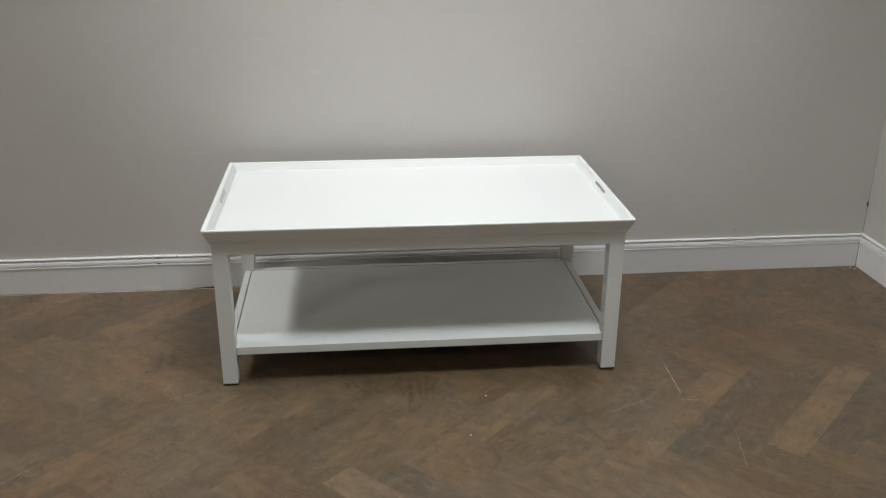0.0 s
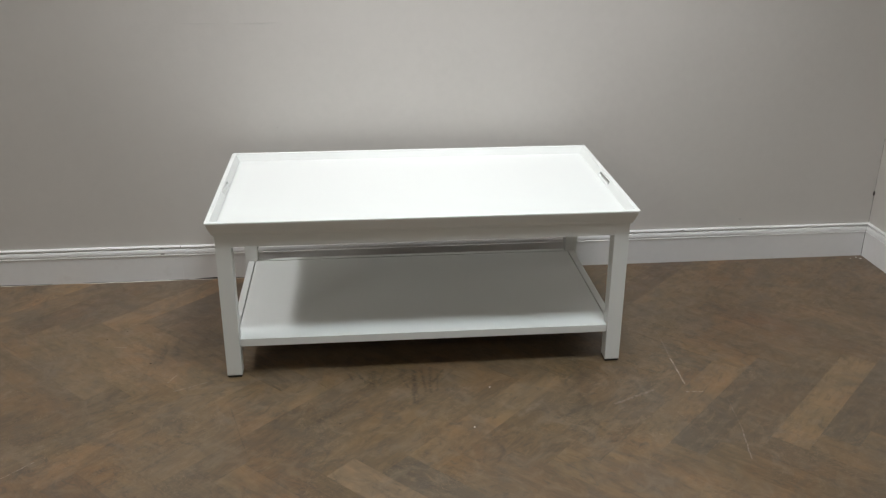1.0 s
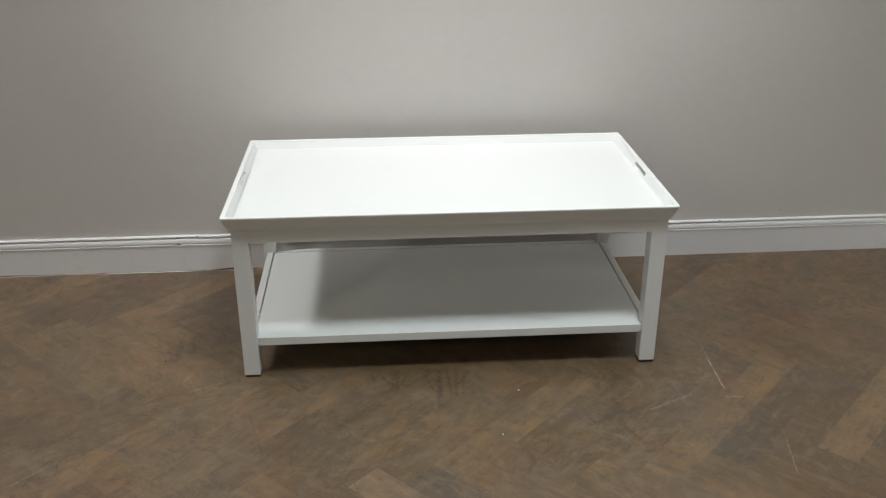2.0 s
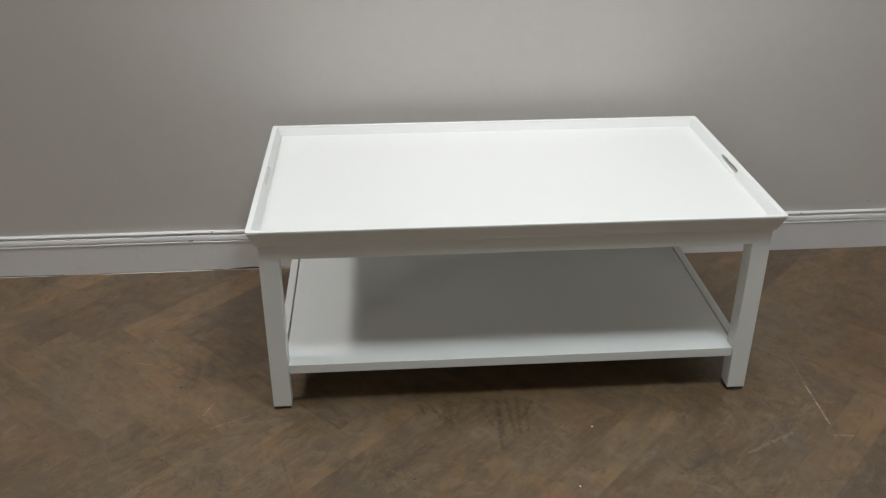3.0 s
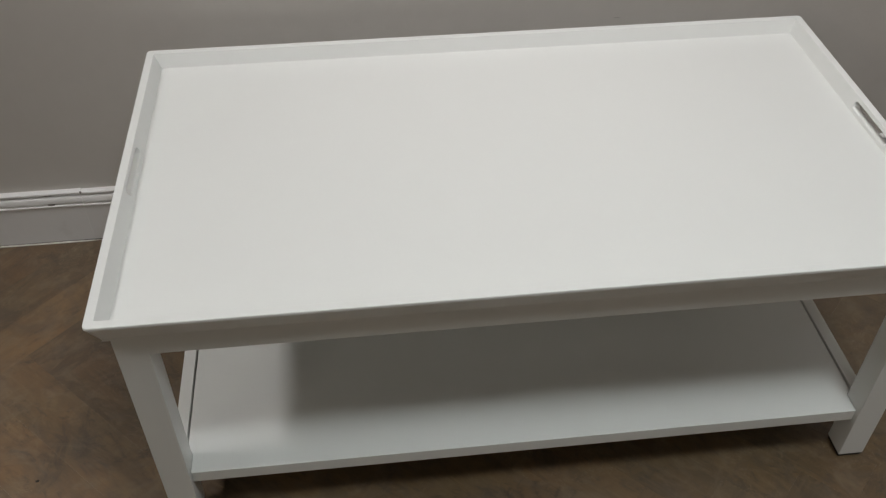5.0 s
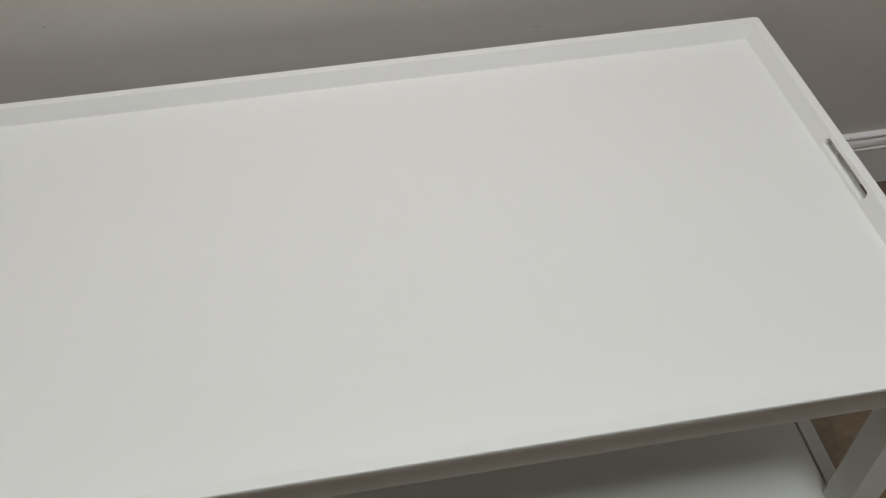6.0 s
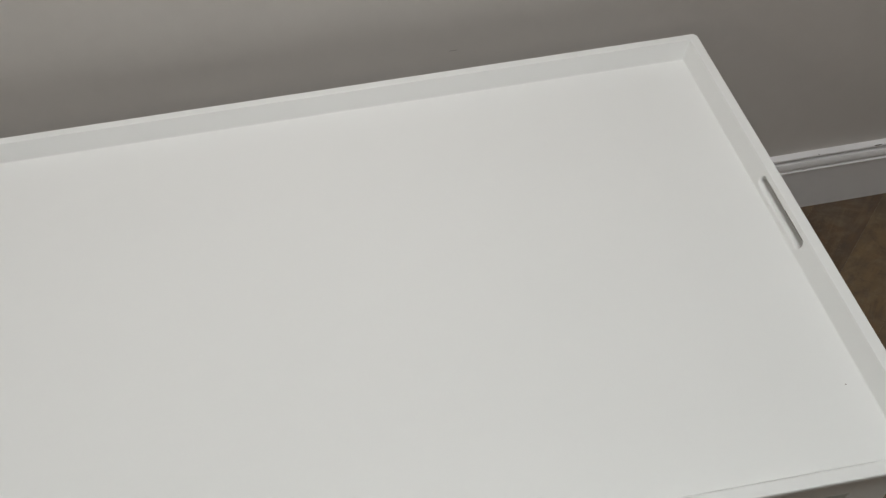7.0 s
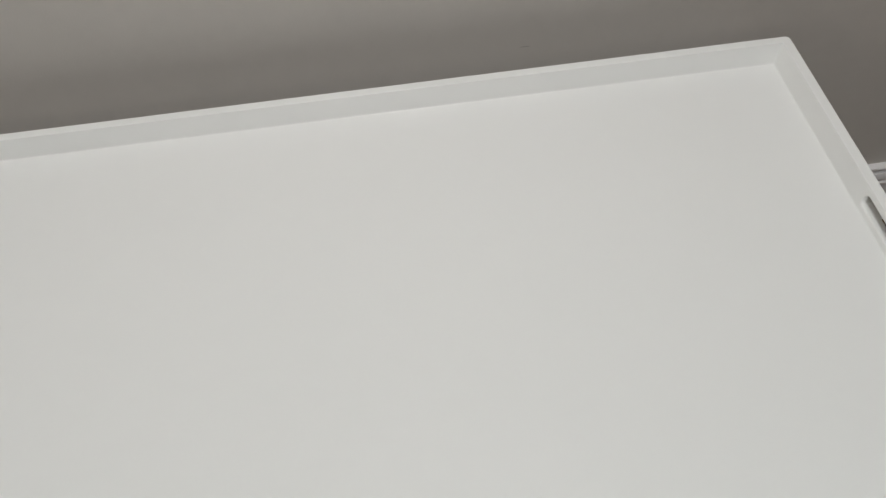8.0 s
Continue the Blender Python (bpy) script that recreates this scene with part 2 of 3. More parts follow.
def mesh_of(name, bm, material, smooth=0.0):
    bmesh.ops.recalc_face_normals(bm, faces=bm.faces)
    data = bpy.data.meshes.new(name)
    bm.to_mesh(data)
    bm.free()
    data.materials.append(material)
    if smooth:
        for p in data.polygons:
            p.use_smooth = True
        data.set_sharp_from_angle(angle=radians(smooth))
    return data


def part(name, bm, material, parent, label="", smooth=0.0):
    ob = new(name, mesh_of(name, bm, material, smooth))
    ob.parent = parent
    return tagged(ob, label)


def thing(name, bm, material, label, category="", group="", kind="", smooth=0.0):
    return tagged(new(name, mesh_of(name, bm, material, smooth)), label, category, group, kind)


def box(bm, lo, hi, bevel=0.0, segments=2):
    m = Matrix.Translation([(a + b) / 2 for a, b in zip(lo, hi)]) @ Matrix.Diagonal([b - a for a, b in zip(lo, hi)] + [1])
    verts = bmesh.ops.create_cube(bm, size=1, matrix=m)["verts"]
    if bevel:
        edges = list({e for v in verts for e in v.link_edges})
        bmesh.ops.bevel(bm, geom=edges, offset=bevel, segments=segments, affect="EDGES", profile=0.6)
    return bm


def prism(bm, outline, z0, z1, bevel=0.0):
    top = [bm.verts.new((x, y, z1)) for x, y in outline]
    low = [bm.verts.new((x, y, z0)) for x, y in outline]
    bm.faces.new(top)
    bm.faces.new(low[::-1])
    for n in range(len(outline)):
        m = (n + 1) % len(outline)
        bm.faces.new((top[n], low[n], low[m], top[m]))
    if bevel:
        bmesh.ops.recalc_face_normals(bm, faces=bm.faces)
        bmesh.ops.bevel(bm, geom=list(bm.edges), offset=bevel, segments=2, affect="EDGES", profile=0.6)
    return bm


def sweep(bm, profile, a, b, away, ends=(0.0, 0.0), drop=0.0):
    """A moulding from a to b on the floor plan; the profile is (out from the wall, height). ends: how far each end is mitred per unit out; drop: how far it sits low."""
    a, b, away = Vector(a), Vector(b), Vector(away)
    along = (b - a).normalized()
    rows = []
    for n, p in enumerate((a, b)):
        row = []
        for out, z in profile:
            q = p + along * out * (ends[0], -ends[1])[n] + away * out
            row.append(bm.verts.new((q.x, q.y, z - drop)))
        rows.append(row)
    for k in range(len(profile)):
        m = (k + 1) % len(profile)
        bm.faces.new((rows[0][k], rows[0][m], rows[1][m], rows[1][k]))
    bm.faces.new(rows[0])
    bm.faces.new(rows[-1][::-1])
    return bm


# ---- the room ----
WALL_Y, LEAN = 0.386, 0.0041          # the back wall's face at x = 0, and its slight skew
RIGHT_X, RIGHT_LEAN = 1.614, 0.0117   # the side wall's face at the corner
LEFT_X, FRONT_Y, THICK = -6.0, -7.0, 0.12


def back(x):
    return WALL_Y + x * LEAN


def side(y):
    return RIGHT_X - (y - back(RIGHT_X)) * RIGHT_LEAN


CORNER = Vector((RIGHT_X, back(RIGHT_X)))
ROOM = [(LEFT_X, back(LEFT_X)), (RIGHT_X, back(RIGHT_X)), (side(FRONT_Y), FRONT_Y), (LEFT_X, FRONT_Y)]

bm = prism(bmesh.new(), [(LEFT_X, back(LEFT_X)), tuple(CORNER), (RIGHT_X + THICK, back(RIGHT_X)), (RIGHT_X + THICK, back(RIGHT_X) + THICK), (LEFT_X - THICK, back(LEFT_X) + THICK), (LEFT_X - THICK, back(LEFT_X))], -0.02, CEIL)
thing("wall_north", bm, WALL, "warm grey painted plaster wall behind the table", "wall", kind="structure")
bm = prism(bmesh.new(), [(RIGHT_X, back(RIGHT_X) - 0.0005), (RIGHT_X + THICK, back(RIGHT_X) - 0.0005), (side(FRONT_Y) + THICK, FRONT_Y), (side(FRONT_Y), FRONT_Y)], -0.02, CEIL)
thing("wall_east", bm, WALL, "warm grey painted plaster side wall", "wall", kind="structure")
bm = box(bmesh.new(), (LEFT_X - THICK, FRONT_Y, -0.02), (LEFT_X, back(LEFT_X) - 0.0005, CEIL))
thing("wall_west", bm, WALL, "plain warm grey painted wall", "wall", kind="structure")
bm = box(bmesh.new(), (LEFT_X - THICK, FRONT_Y - THICK, -0.02), (side(FRONT_Y) + THICK, FRONT_Y - 0.0005, CEIL))
thing("wall_south", bm, WALL, "plain warm grey painted wall", "wall", kind="structure")
bm = box(bmesh.new(), (LEFT_X - THICK, FRONT_Y - THICK, CEIL + 0.001), (RIGHT_X + 0.3, back(0) + 0.14, CEIL + 0.1))
thing("ceiling", bm, CEILING, "plain white painted ceiling", "ceiling", kind="structure")

# Skirting: a flat face, a fine step, an ogee band, a groove and a rounded top bead.
SKIRT_PROFILE = [(0.0, 0.0), (0.0145, 0.0), (0.0145, 0.0885), (0.0165, 0.0897), (0.0165, 0.0922), (0.0122, 0.0934), (0.0116, 0.0956),
                 (0.0150, 0.0975), (0.0150, 0.1045), (0.0125, 0.1092), (0.0060, 0.1108), (0.0060, 0.1138), (0.0112, 0.1150),
                 (0.0120, 0.1168), (0.0112, 0.1188), (0.0080, 0.1200), (0.0, 0.1204)]
north_in = Vector((math.sin(LEAN), -math.cos(LEAN)))
east_in = Vector((-math.cos(RIGHT_LEAN), -math.sin(RIGHT_LEAN)))
JOINT = -0.757
bm = sweep(bmesh.new(), SKIRT_PROFILE, (JOINT + 0.0001, back(JOINT)), CORNER, north_in, (0, 1), 0.0012)
skirt_north = thing("baseboard", bm, SKIRT, "white painted moulded skirting board with scuffs", "skirting board", kind="structure", smooth=35)
bm = sweep(bmesh.new(), SKIRT_PROFILE, (LEFT_X, back(LEFT_X)), (JOINT - 0.0001, back(JOINT)), north_in, (1, 0))
skirt_left = thing("baseboard", bm, SKIRT, "white painted moulded skirting board, chipped near its joint", "skirting board", kind="structure", smooth=35)
bm = sweep(bmesh.new(), SKIRT_PROFILE, CORNER, (side(FRONT_Y), FRONT_Y), east_in, (1, 1))
thing("baseboard", bm, SKIRT, "white painted moulded skirting board along the side wall", "skirting board", kind="structure", smooth=35)
bm = sweep(bmesh.new(), SKIRT_PROFILE, (LEFT_X, FRONT_Y), (LEFT_X, back(LEFT_X)), (1, 0), (1, 1))
thing("baseboard", bm, SKIRT, "white painted moulded skirting board", "skirting board", kind="structure", smooth=35)
bm = sweep(bmesh.new(), SKIRT_PROFILE, (side(FRONT_Y), FRONT_Y), (LEFT_X, FRONT_Y), (0, 1), (1, 1))
thing("baseboard", bm, SKIRT, "white painted moulded skirting board", "skirting board", kind="structure", smooth=35)

def lump(bm, place, size, seed, squash=(1, 1, 1)):
    """A small uneven crumb."""
    verts = bmesh.ops.create_icosphere(bm, subdivisions=2, radius=size)["verts"]
    for v in verts:
        k = 1 + 0.45 * noise.noise(v.co / size * 1.3 + Vector((seed, seed * 2.3, 0)))
        v.co = Vector(v.co[i] * squash[i] * k for i in range(3)) + Vector(place)
    return bm


# Chips and a filled nail hole in the mouldings.
for x, z, out, size, squash, parent in ((-0.816, 0.0950, 0.0136, 0.0052, (1.25, 0.4, 0.75), skirt_left), (-0.818, 0.1142, 0.0098, 0.0040, (2.4, 0.5, 0.45), skirt_left),
                                        (-0.757, 0.1178, 0.0112, 0.0028, (0.7, 0.5, 1.1), skirt_north), (0.936, 0.1172, 0.0108, 0.0030, (2.4, 0.3, 0.5), skirt_north),
                                        (0.836, 0.1176, 0.0106, 0.0013, (1.0, 0.5, 1.0), skirt_north)):
    part("paint_chip", lump(bmesh.new(), (x, back(x) - out, z), size, x * 9, squash), CHIP, parent, "dark chipped spot in the paint")

# Old sealant that lifts along the foot of the skirting, with the gap over it.
for n, (a, b, r) in enumerate(((-1.62, -1.18, 0.0018), (-1.08, -0.74, 0.0028), (-0.72, -0.50, 0.002))):
    bm = bmesh.new()
    rows = []
    count = int((b - a) / 0.02)
    for i in range(count + 1):
        x = a + (b - a) * i / count
        fade = math.sin(math.pi * min(1, max(0.02, i / count))) ** 0.3
        wide = r * fade * (0.75 + 0.5 * noise.noise(Vector((x * 14, n, 0))))
        y = back(x) - 0.0145 - 0.002
        rows.append([bm.verts.new((x, y + wide * c, 0.0004 + max(0, wide * s * 0.9))) for c, s in ((0.8, 0), (0.4, 0.8), (-0.4, 0.9), (-1.1, 0.35), (-1.3, 0))])
    for p, q in zip(rows, rows[1:]):
        for k in range(5):
            bm.faces.new((p[k], p[(k + 1) % 5], q[(k + 1) % 5], q[k]))
    bm.faces.new(rows[0])
    bm.faces.new(rows[-1][::-1])
    bead = thing("trim", bm, CAULK, "thin broken line of old sealant along the skirting", "sealant", "sealant lengths", "structure", smooth=60)
    bm = bmesh.new()
    rows = []
    for i in range(count + 1):
        x = a + (b - a) * i / count
        tall = 0.0038 * max(0.0, 0.25 + 1.5 * noise.noise(Vector((x * 5.0, 4.2 + n, 0)))) * min(1, i / 3, (count - i) / 3) + 0.0002
        y = back(x) - 0.0145
        rows.append([bm.verts.new((x, y - dy, z)) for dy, z in ((-0.0004, 0.001), (0.0005, 0.001), (0.0004, 0.0022 + tall), (-0.0004, 0.0022 + tall))])
    for p, q in zip(rows, rows[1:]):
        for k in range(4):
            bm.faces.new((p[k], p[(k + 1) % 4], q[(k + 1) % 4], q[k]))
    bm.faces.new(rows[0])
    bm.faces.new(rows[-1][::-1])
    part("gap", bm, CRACK, bead, "dark open gap over the sealant")

# The open crack in the corner of the two walls, with a torn lump of filler.
bm = bmesh.new()
rows = []
for i in range(60):
    z = 0.122 + 0.30 * i / 59
    w = 0.0013 * (1 - (i / 59) ** 2 * 0.9) * (0.8 + 0.5 * noise.noise(Vector((0, z * 40, 1))))
    rows.append([bm.verts.new((CORNER.x - w, CORNER.y - 0.0006, z)), bm.verts.new((CORNER.x - 0.0006, CORNER.y - w, z)), bm.verts.new((CORNER.x + 0.001, CORNER.y + 0.001, z))])
for p, q in zip(rows, rows[1:]):
    for k in range(3):
        bm.faces.new((p[k], p[(k + 1) % 3], q[(k + 1) % 3], q[k]))
bm.faces.new(rows[0])
bm.faces.new(rows[-1][::-1])
crack = thing("trim", bm, CRACK, "dark open crack in the corner of the walls", "crack", kind="structure")
bm = bmesh.new()
rows = []
for i in range(25):
    z = 0.117 * i / 24
    out = 0.0150 if z < 0.091 else 0.0125
    p = CORNER + (north_in + east_in) * out
    w = 0.0011 * (0.75 + 0.6 * noise.noise(Vector((2.0, z * 60, 4))))
    rows.append([bm.verts.new((p.x - w, p.y + w * 0.4, z)), bm.verts.new((p.x + w * 0.4, p.y - w, z)), bm.verts.new((p.x + 0.002, p.y + 0.002, z))])
for p, q in zip(rows, rows[1:]):
    for k in range(3):
        bm.faces.new((p[k], p[(k + 1) % 3], q[(k + 1) % 3], q[k]))
bm.faces.new(rows[0])
bm.faces.new(rows[-1][::-1])
part("mitre_gap", bm, CRACK, crack, "dark open mitre between the skirting boards")
part("filler", lump(bmesh.new(), (CORNER.x - 0.004, CORNER.y - 0.004, 0.228), 0.0046, 4.0, (0.7, 0.7, 1.9)), CRACK, crack, "torn dark lump of filler")

# ---- the coffee table ----
LONG, DEEP, HIGH = 1.108, 0.614, 0.450      # over the rim
RIM_R = 0.007
FACE_X, FACE_Y = LONG / 2 - 0.0190, DEEP / 2 - 0.0205   # faces of legs and aprons
LEG, APRON_Z, UNDER = 0.040, 0.3764, 0.4122
RIM = [(0.0000, 0.4462), (0.0002, 0.4492), (0.0010, 0.4500), (0.0114, 0.4500), (0.0120, 0.4497), (0.0216, 0.4290), (0.0250, 0.4270),
       (0.0250, 0.4180), (0.0200, 0.4124), (0.0150, 0.4118), (0.0132, 0.4132), (0.0126, 0.4185)]
INNER, OUTER = (4, 5), (11, 0)               # the two sloping faces that the grips pass through
SLOT_Y, SLOT_LOW, SLOT_TOP = 0.0515, 0.4340, 0.4440

table = tagged(new("coffee_table"), "white lacquered wooden coffee table with tray top and lower shelf", "coffee table")


def rim_board(half_long, half_deep, grip):
    """One mitred side of the tray's flared rim, along x at -y, its ends rounded round the corners; with a hand grip cut through it if asked for."""
    bm = bmesh.new()
    stations = [("l", 45), ("l", 30), ("l", 15), ("l", 0), ("r", 0), ("r", 15), ("r", 30), ("r", 45)]
    rows = []
    for end, angle in stations:
        row = []
        sign = -1 if end == "l" else 1
        for d, z in RIM:
            r = max(RIM_R - d, 0.0004)
            cx, cy = half_long - d - r, -(half_deep - d - r)
            a = radians(angle)
            row.append(bm.verts.new((sign * (cx + r * math.sin(a)), cy - r * math.cos(a), z)))
        rows.append(row)
    count = len(RIM)
    for n, (p, q) in enumerate(zip(rows, rows[1:])):
        for k in range(count):
            m = (k + 1) % count
            if grip and n == 3 and (k, m) in (INNER, OUTER):
                continue
            bm.faces.new((p[k], p[m], q[m], q[k]))
    bm.faces.new(rows[0])
    bm.faces.new(rows[-1][::-1])
    if grip:
        loops = []
        mid, rad = (SLOT_LOW + SLOT_TOP) / 2, (SLOT_TOP - SLOT_LOW) / 2
        for k, m in (INNER, OUTER):
            (d0, z0), (d1, z1) = RIM[k], RIM[m]
            inward = -1 if (k, m) == INNER else 1
            stack = []
            for widen, depth in ((0.0013, 0.0), (0.0004, 0.0005), (0.0, 0.0015)):    # eased edge of the cut
                loop = []
                for sign in (1, -1):
                    for i in range(9):
                        a = radians(90 - 180 * i / 8)
                        x, z = sign * (SLOT_Y - rad + (rad + widen) * math.cos(a)), mid + sign * (rad + widen) * math.sin(a)
                        z -= 0.0018 if (k, m) == OUTER else 0.0    # square to the flared board, so lower outside
                        d = d0 + (d1 - d0) * (z - z0) / (z1 - z0) + inward * depth
                        loop.append(bm.verts.new((x, -(half_deep - d), z)))
                stack.append(loop)
            edges = [bm.edges.new((stack[0][i], stack[0][(i + 1) % 18])) for i in range(18)]
            p, q = rows[3], rows[4]
            for a, b in ((p[k], p[m]), (p[m], q[m]), (q[m], q[k]), (q[k], p[k])):
                edges.append(bm.edges.get((a, b)) or bm.edges.new((a, b)))
            bmesh.ops.triangle_fill(bm, edges=edges, use_beauty=True)
            loops += stack if (k, m) == INNER else stack[::-1]
        for r, s in zip(loops, loops[1:]):
            for i in range(18):
                j = (i + 1) % 18
                bm.faces.new((r[i], r[j], s[j], s[i]))
    return bm


for turn, grip in ((0, False), (180, False), (90, True), (-90, True)):
    halves = (LONG / 2, DEEP / 2) if turn in (0, 180) else (DEEP / 2, LONG / 2)
    bm = rim_board(*halves, grip)
    bmesh.ops.rotate(bm, cent=(0, 0, 0), matrix=Matrix.Rotation(radians(turn), 3, "Z"), verts=bm.verts)
    part("rim_board", bm, TABLE, table, "flared rim board with a slotted hand grip" if grip else "flared rim board", smooth=18)

bm = box(bmesh.new(), (-LONG / 2 + 0.0200, -DEEP / 2 + 0.0200, 0.4140), (LONG / 2 - 0.0200, DEEP / 2 - 0.0200, 0.4284))
part("tabletop", bm, TABLE, table, "flat white tray surface")

for sx in (-1, 1):
    for sy in (-1, 1):
        x0, y0 = sx * FACE_X, sy * FACE_Y
        x1, y1 = x0 - sx * LEG, y0 - sy * LEG
        lo, hi = (min(x0, x1), min(y0, y1)), (max(x0, x1), max(y0, y1))
        leg = part("leg", box(bmesh.new(), (*lo, 0.0065), (*hi, UNDER + 0.002), 0.0014), TABLE, table)
        pad = box(bmesh.new(), (lo[0] + 0.0015, lo[1] + 0.0015, 0.0), (hi[0] - 0.0015, hi[1] - 0.0015, 0.0072), 0.001)
        part("glide", pad, GLIDE, leg, "black plastic glide")

IN_X, IN_Y = FACE_X - LEG, FACE_Y - LEG
for sy in (-1, 1):
    a, b = sorted((sy * (FACE_Y - 0.00015), sy * (FACE_Y - 0.019)))
    part("apron", box(bmesh.new(), (-IN_X - 0.003, a, APRON_Z), (IN_X + 0.003, b, UNDER + 0.002), 0.0003, 1), TABLE, table)
for sx in (-1, 1):
    a, b = sorted((sx * (FACE_X - 0.00015), sx * (FACE_X - 0.019)))
    part("apron", box(bmesh.new(), (a, -IN_Y - 0.003, APRON_Z), (b, IN_Y + 0.003, UNDER + 0.002), 0.0003, 1), TABLE, table)
    a, b = sorted((sx * 0.5240, sx * 0.5052))
    part("side_rail", box(bmesh.new(), (a, -IN_Y + 0.0002, 0.0860), (b, IN_Y - 0.0002, 0.1112), 0.0012), TABLE, table, "shelf rail between two legs")

part("back_rail", box(bmesh.new(), (-IN_X + 0.0002, 0.2482, 0.0860), (IN_X - 0.0002, 0.2665, 0.1112), 0.0012), TABLE, table, "shelf rail along the back")

X0, X1, Y0, Y1, YN = IN_X - 0.0004, 0.5024, -0.279, 0.2466, IN_Y - 0.0006
outline = [(-X0, Y0), (X0, Y0), (X0, -YN), (X1, -YN), (X1, Y1), (-X1, Y1), (-X1, -YN), (-X0, -YN)]
part("shelf", prism(bmesh.new(), outline, 0.0882, 0.1100, 0.0012), TABLE, table, "plain white lower shelf board")

# ---- crumbs on the floor ----
for x, y, size in ((1.570, 0.358, 0.0026), (1.580, 0.345, 0.0028), (0.158, -0.397, 0.0018), (0.095, -0.579, 0.0018), (1.545, 0.350, 0.0014)):
    bm = lump(bmesh.new(), (0, 0, 0), size, x * 7 + y, (1.2, 0.9, 0.55))
    low = min(v.co.z for v in bm.verts)
    bmesh.ops.translate(bm, verts=bm.verts, vec=(x, y, -low))
    thing("paint_flake", bm, FLAKE, "tiny white flake of paint lying on the floor", "paint flake", "crumbs on the floor")
for x, y, size in ((-0.755, -0.192, 0.0026), (-0.861, 0.009, 0.0016), (-0.623, -0.060, 0.0020), (-0.908, -0.040, 0.0018), (-0.750, -0.442, 0.0018), (-0.232, -0.535, 0.0018)):
    bm = lump(bmesh.new(), (0, 0, 0), size, x * 7 + y, (1.1, 0.9, 0.4))
    low = min(v.co.z for v in bm.verts)
    bmesh.ops.translate(bm, verts=bm.verts, vec=(x, y, -low))
    thing("dirt_crumb", bm, CRACK, "tiny dark crumb of dirt lying on the floor", "crumb", "crumbs on the floor")

# ---- specks on the tray and the wall ----
bm = lump(bmesh.new(), (0, 0, 0), 0.0008, 2.0, (1, 1, 0.5))
bmesh.ops.translate(bm, verts=bm.verts, vec=(0.514, -0.208, 0.4284 - min(v.co.z for v in bm.verts)))
thing("dirt_crumb", bm, SCUFF, "tiny dark speck lying on the white tray", "crumb")
for x, z, size, squash in ((-0.419, 0.508, 0.0013, (1, 0.4, 1)), (1.14, 0.147, 0.003, (2.0, 0.04, 0.4)), (0.253, 0.4195, 0.003, (2.2, 0.1, 0.22))):
    thing("wall_mark", lump(bmesh.new(), (x, back(x), z), size, z * 30, squash), SCUFF, "small dark scuff mark on the grey wall", "mark", "marks on the wall", "structure")

for x0, x1, z in ((-0.70, -0.58, 0.833), (-0.55, -0.38, 0.832)):
    bm = bmesh.new()
    rows = []
    for i in range(25):
        x = x0 + (x1 - x0) * i / 24
        h = 0.0042 * math.sin(math.pi * (i + 0.5) / 25) * (0.6 + 0.8 * abs(noise.noise(Vector((x * 30, 5, 1)))))
        c = z + 0.004 * noise.noise(Vector((x * 9, 2, 7)))
        rows.append([bm.verts.new((x, back(x) - 0.0003, c - h)), bm.verts.new((x, back(x) - 0.0006, c)), bm.verts.new((x, back(x) - 0.0003, c + h)), bm.verts.new((x, back(x) + 0.001, c))])
    for p, q in zip(rows, rows[1:]):
        for k in range(4):
            bm.faces.new((p[k], p[(k + 1) % 4], q[(k + 1) % 4], q[k]))
    bm.faces.new(rows[0])
    bm.faces.new(rows[-1][::-1])
    thing("wall_mark", bm, RUB, "faint rubbed line on the grey wall", "mark", "marks on the wall", "structure")

# ---- the herringbone floor ----
WIDE, RUN, BOARD_T, GAP = 0.0886, 0.5316, 0.008, 0.00004
V0, U0 = 0.872, -0.09
floor_ob = thing("floor", prism(bmesh.new(), [(LEFT_X - THICK, FRONT_Y - THICK), (RIGHT_X + 0.3, FRONT_Y - THICK), (RIGHT_X + 0.3, back(0) + 0.14), (LEFT_X - THICK, back(0) + 0.14)], -0.05, -BOARD_T + 0.001),
                 CRACK, "worn greyed oak herringbone floor with scratches", "floor", kind="structure")


def clipped(poly, edge):
    """The part of a convex polygon that lies inside the room."""
    for (ax, ay), (bx, by) in zip(edge, edge[1:] + edge[:1]):
        def inner(p):
            return (by - ay) * (p[0] - ax) - (bx - ax) * (p[1] - ay)
        out = []
        for p, q in zip(poly, poly[1:] + poly[:1]):
            s, t = inner(p), inner(q)
            if s >= 0:
                out.append(p)
            if (s < 0) != (t < 0):
                f = s / (s - t)
                out.append((p[0] + f * (q[0] - p[0]), p[1] + f * (q[1] - p[1])))
        poly = out
        if len(poly) < 3:
            return []
    return poly


def board_solid(bm, outline):
    """A board with eased upper edges and no underside."""
    cx, cy = sum(p[0] for p in outline) / len(outline), sum(p[1] for p in outline) / len(outline)
    rings = []
    for inset, z in ((0.0, -BOARD_T), (0.0, -0.0002), (0.00015, 0.0)):
        ring = []
        for x, y in outline:
            far = max(1e-6, math.hypot(x - cx, y - cy))
            k = 1 - 1.2 * inset / far
            ring.append(bm.verts.new((cx + (x - cx) * k, cy + (y - cy) * k, z)))
        rings.append(ring)
    for p, q in zip(rings, rings[1:]):
        for n in range(len(outline)):
            m = (n + 1) % len(outline)
            bm.faces.new((p[n], p[m], q[m], q[n]))
    bm.faces.new(rings[-1])


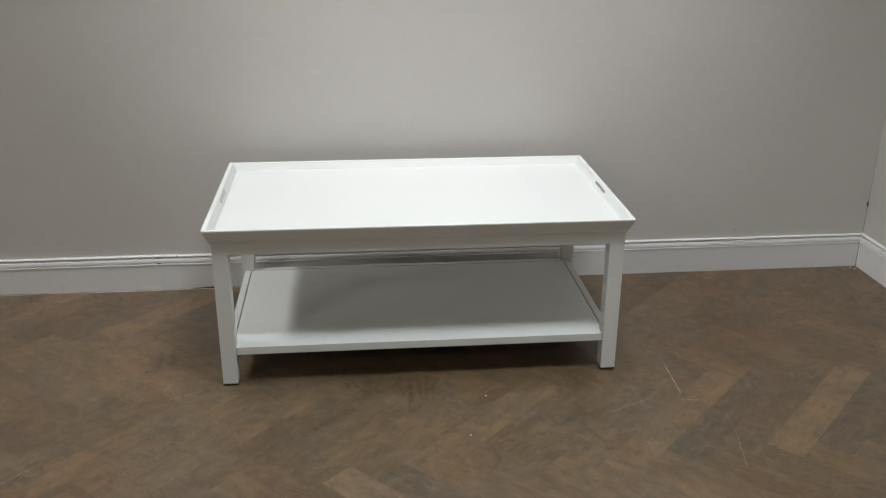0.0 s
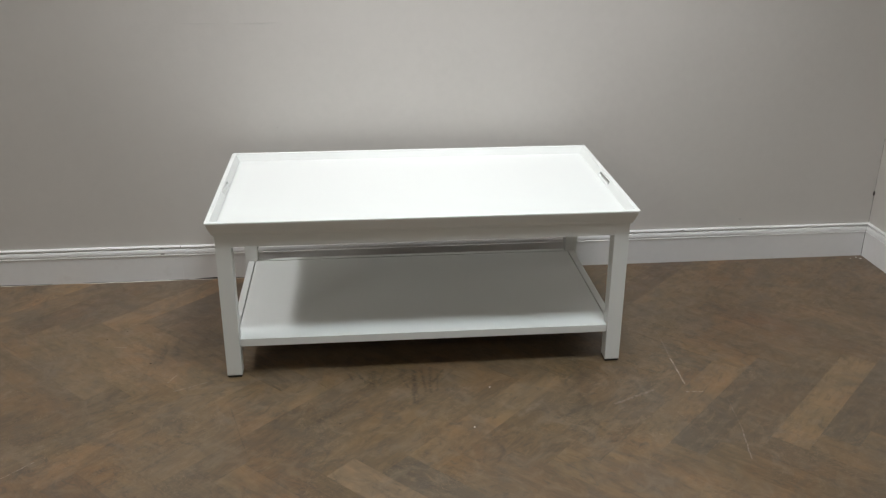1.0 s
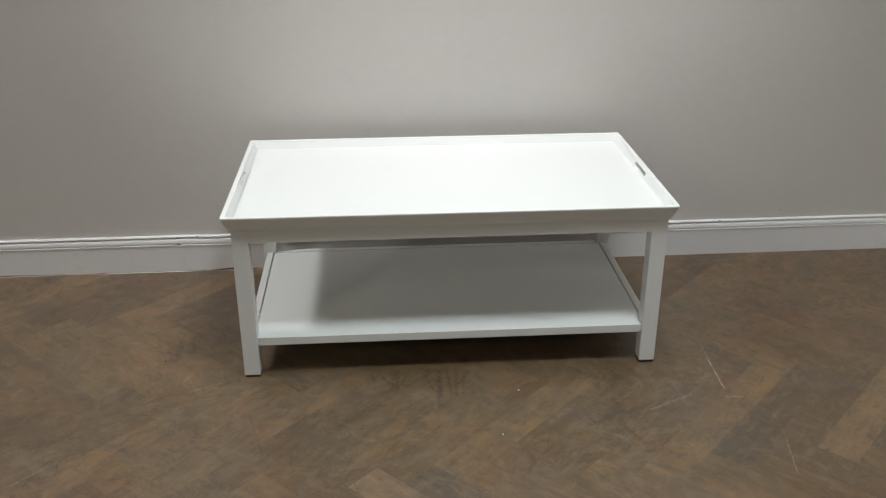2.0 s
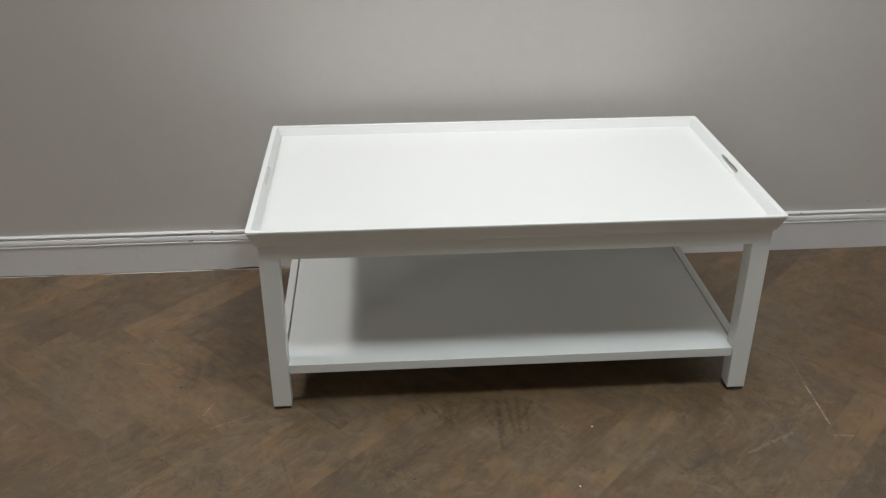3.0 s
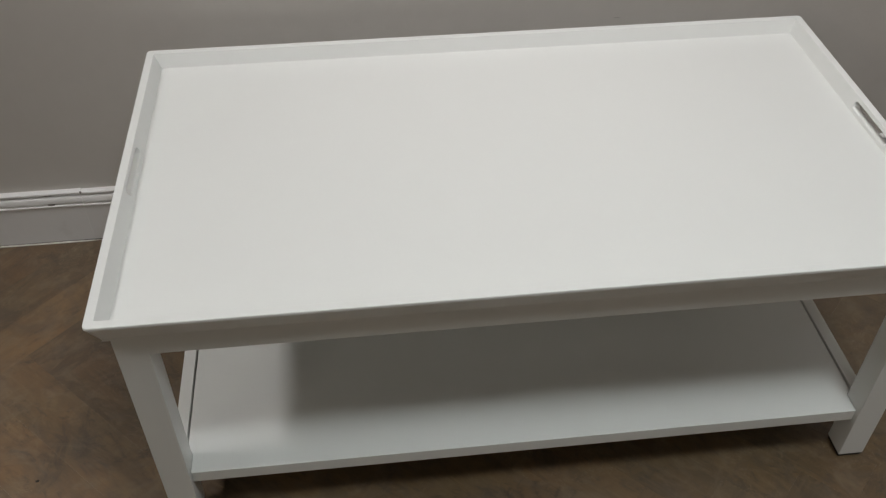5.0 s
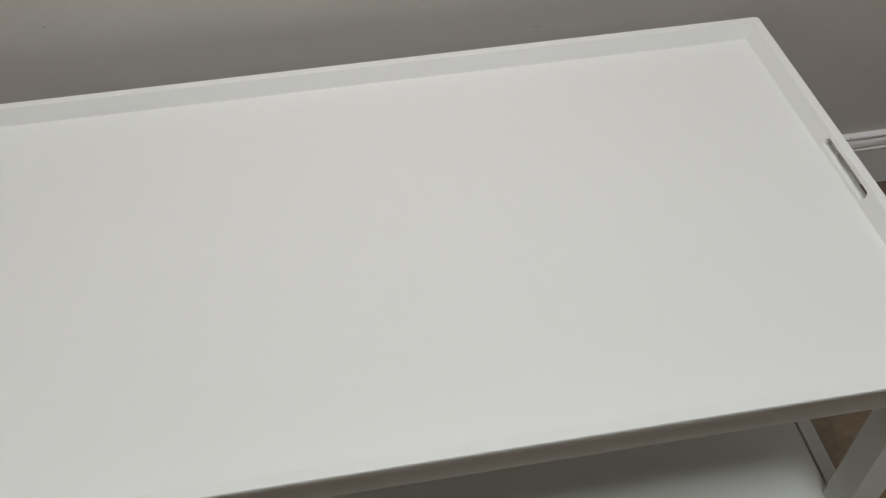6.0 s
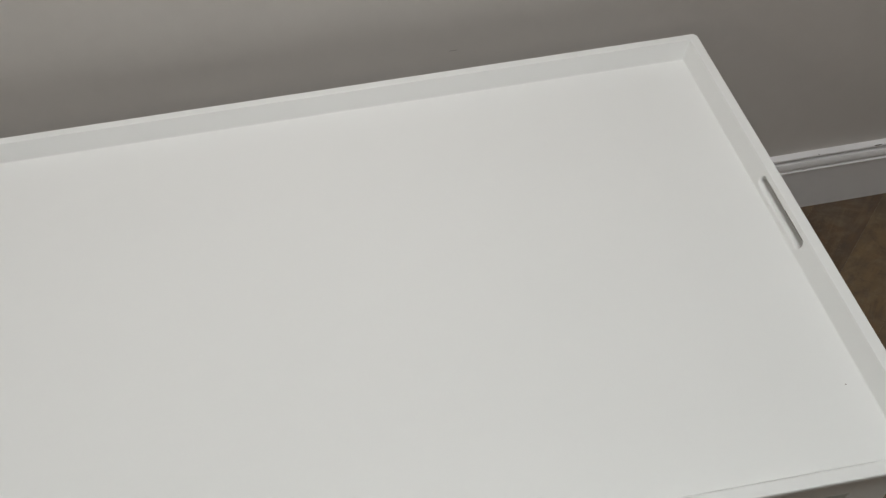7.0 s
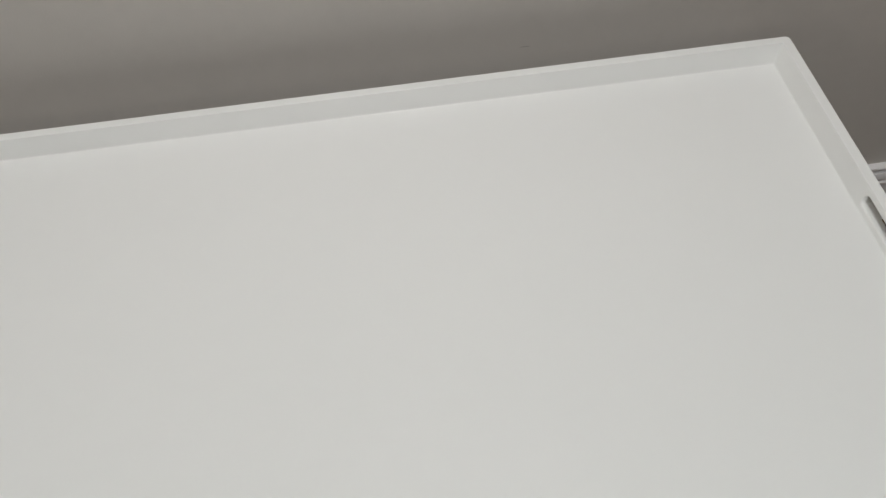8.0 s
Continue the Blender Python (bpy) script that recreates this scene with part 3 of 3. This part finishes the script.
HALF = math.sqrt(0.5)
WHOLE = [(-RUN / 2 + GAP, -WIDE / 2 + GAP), (RUN / 2 - GAP, -WIDE / 2 + GAP), (RUN / 2 - GAP, WIDE / 2 - GAP), (-RUN / 2 + GAP, WIDE / 2 - GAP)]
bm = bmesh.new()
board_solid(bm, WHOLE)
whole_mesh = mesh_of("plank", bm, BOARD)
# Boards that stand out by their tone: (way, place in the row, row).
TONES = {(0, 0, 0): "dark", (0, 3, 0): "dark", (0, 4, 0): "dark", (0, -8, 0): "brown", (1, -10, 1): "brown", (0, -10, 1): "brown", (0, -11, 1): "dark", (1, -5, 0): "dark",
         (0, 1, 0): "brown", (1, 2, 0): "brown", (0, -2, 0): "brown", (0, -4, 0): "brown", (0, -3, 0): "brown", (1, -3, 0): "brown", (1, -7, 0): "brown", (1, -9, 0): "brown",
         (1, -11, 0): "brown", (0, -14, 0): "brown", (0, -15, 0): "brown", (0, -13, 1): "brown", (0, -14, 1): "rust", (0, -9, 0): "brown", (1, 3, 1): "rust", (0, 0, 1): "rust",
         (1, 0, 0): "tan", (1, -1, 0): "tan", (1, -2, 0): "tan", (1, -8, 0): "tan", (1, -10, 0): "tan", (0, -5, 0): "tan", (0, -1, 0): "tan", (0, -10, 0): "tan", (0, -12, 0): "tan",
         (1, 3, 0): "tan", (1, 5, 1): "tan", (0, 1, 1): "tan", (1, -11, 1): "tan", (1, -12, 1): "tan", (1, -13, 1): "tan", (1, -14, 1): "tan",
         (0, 2, 0): "light", (0, -15, 1): "tan", (0, -16, 1): "light", (0, -12, 1): "light", (1, -6, 0): "buff"}
MATS = {"light": BOARD_LIGHT, "tan": BOARD_TAN, "buff": BOARD_BUFF, "brown": BOARD_BROWN, "dark": BOARD_DARK, "rust": BOARD_RUST}
found = []
for m in range(-11, 6):
    for k in range(-95, 55):
        for way in (0, 1):
            if way == 0:      # rising to the right
                u, v, turn = U0 + k * WIDE + m * RUN + RUN / 2, V0 + k * WIDE - m * RUN + WIDE / 2, 45
            else:             # falling to the right
                u, v, turn = U0 + k * WIDE + m * RUN - WIDE / 2, V0 + k * WIDE - m * RUN + RUN / 2, -45
            x, y = (u + v) * HALF, (u - v) * HALF
            c, s = math.cos(radians(turn)), math.sin(radians(turn))
            outline = [(x + c * px - s * py, y + s * px + c * py) for px, py in WHOLE]
            inside = clipped(outline, ROOM)
            if len(inside) < 3:
                continue
            found.append((math.hypot((x - 0.1) * 0.75, y + 0.4), way, k, m, x, y, turn, inside, outline))
found.sort()
rest = {45: bmesh.new(), -45: bmesh.new()}
for n, (_, way, k, m, x, y, turn, inside, outline) in enumerate(found):
    c, s = math.cos(radians(turn)), math.sin(radians(turn))
    whole = all(abs(a[0] - b[0]) + abs(a[1] - b[1]) < 1e-6 for a, b in zip(inside, outline)) and len(inside) == 4
    if n < 300:
        local = WHOLE if whole else [(c * (px - x) + s * (py - y), -s * (px - x) + c * (py - y)) for px, py in inside]
        tone = TONES.get((way, k, m))
        if whole and tone is None:
            data = whole_mesh
        else:
            bm = bmesh.new()
            board_solid(bm, local)
            data = mesh_of("plank", bm, MATS[tone] if tone else BOARD)
        ob = new("plank", data)
        ob.parent = floor_ob
        ob.matrix_basis = pose(x, y, 0, 0, 0, turn)
    else:
        board_solid(rest[turn], [(c * px + s * py, -s * px + c * py) for px, py in inside])
for turn, bm in rest.items():
    ob = part("plank_field", bm, BOARD_REST, floor_ob, "farther herringbone boards")
    ob.matrix_basis = pose(0, 0, 0, 0, 0, turn)
    tagged(ob, kind="stuff")
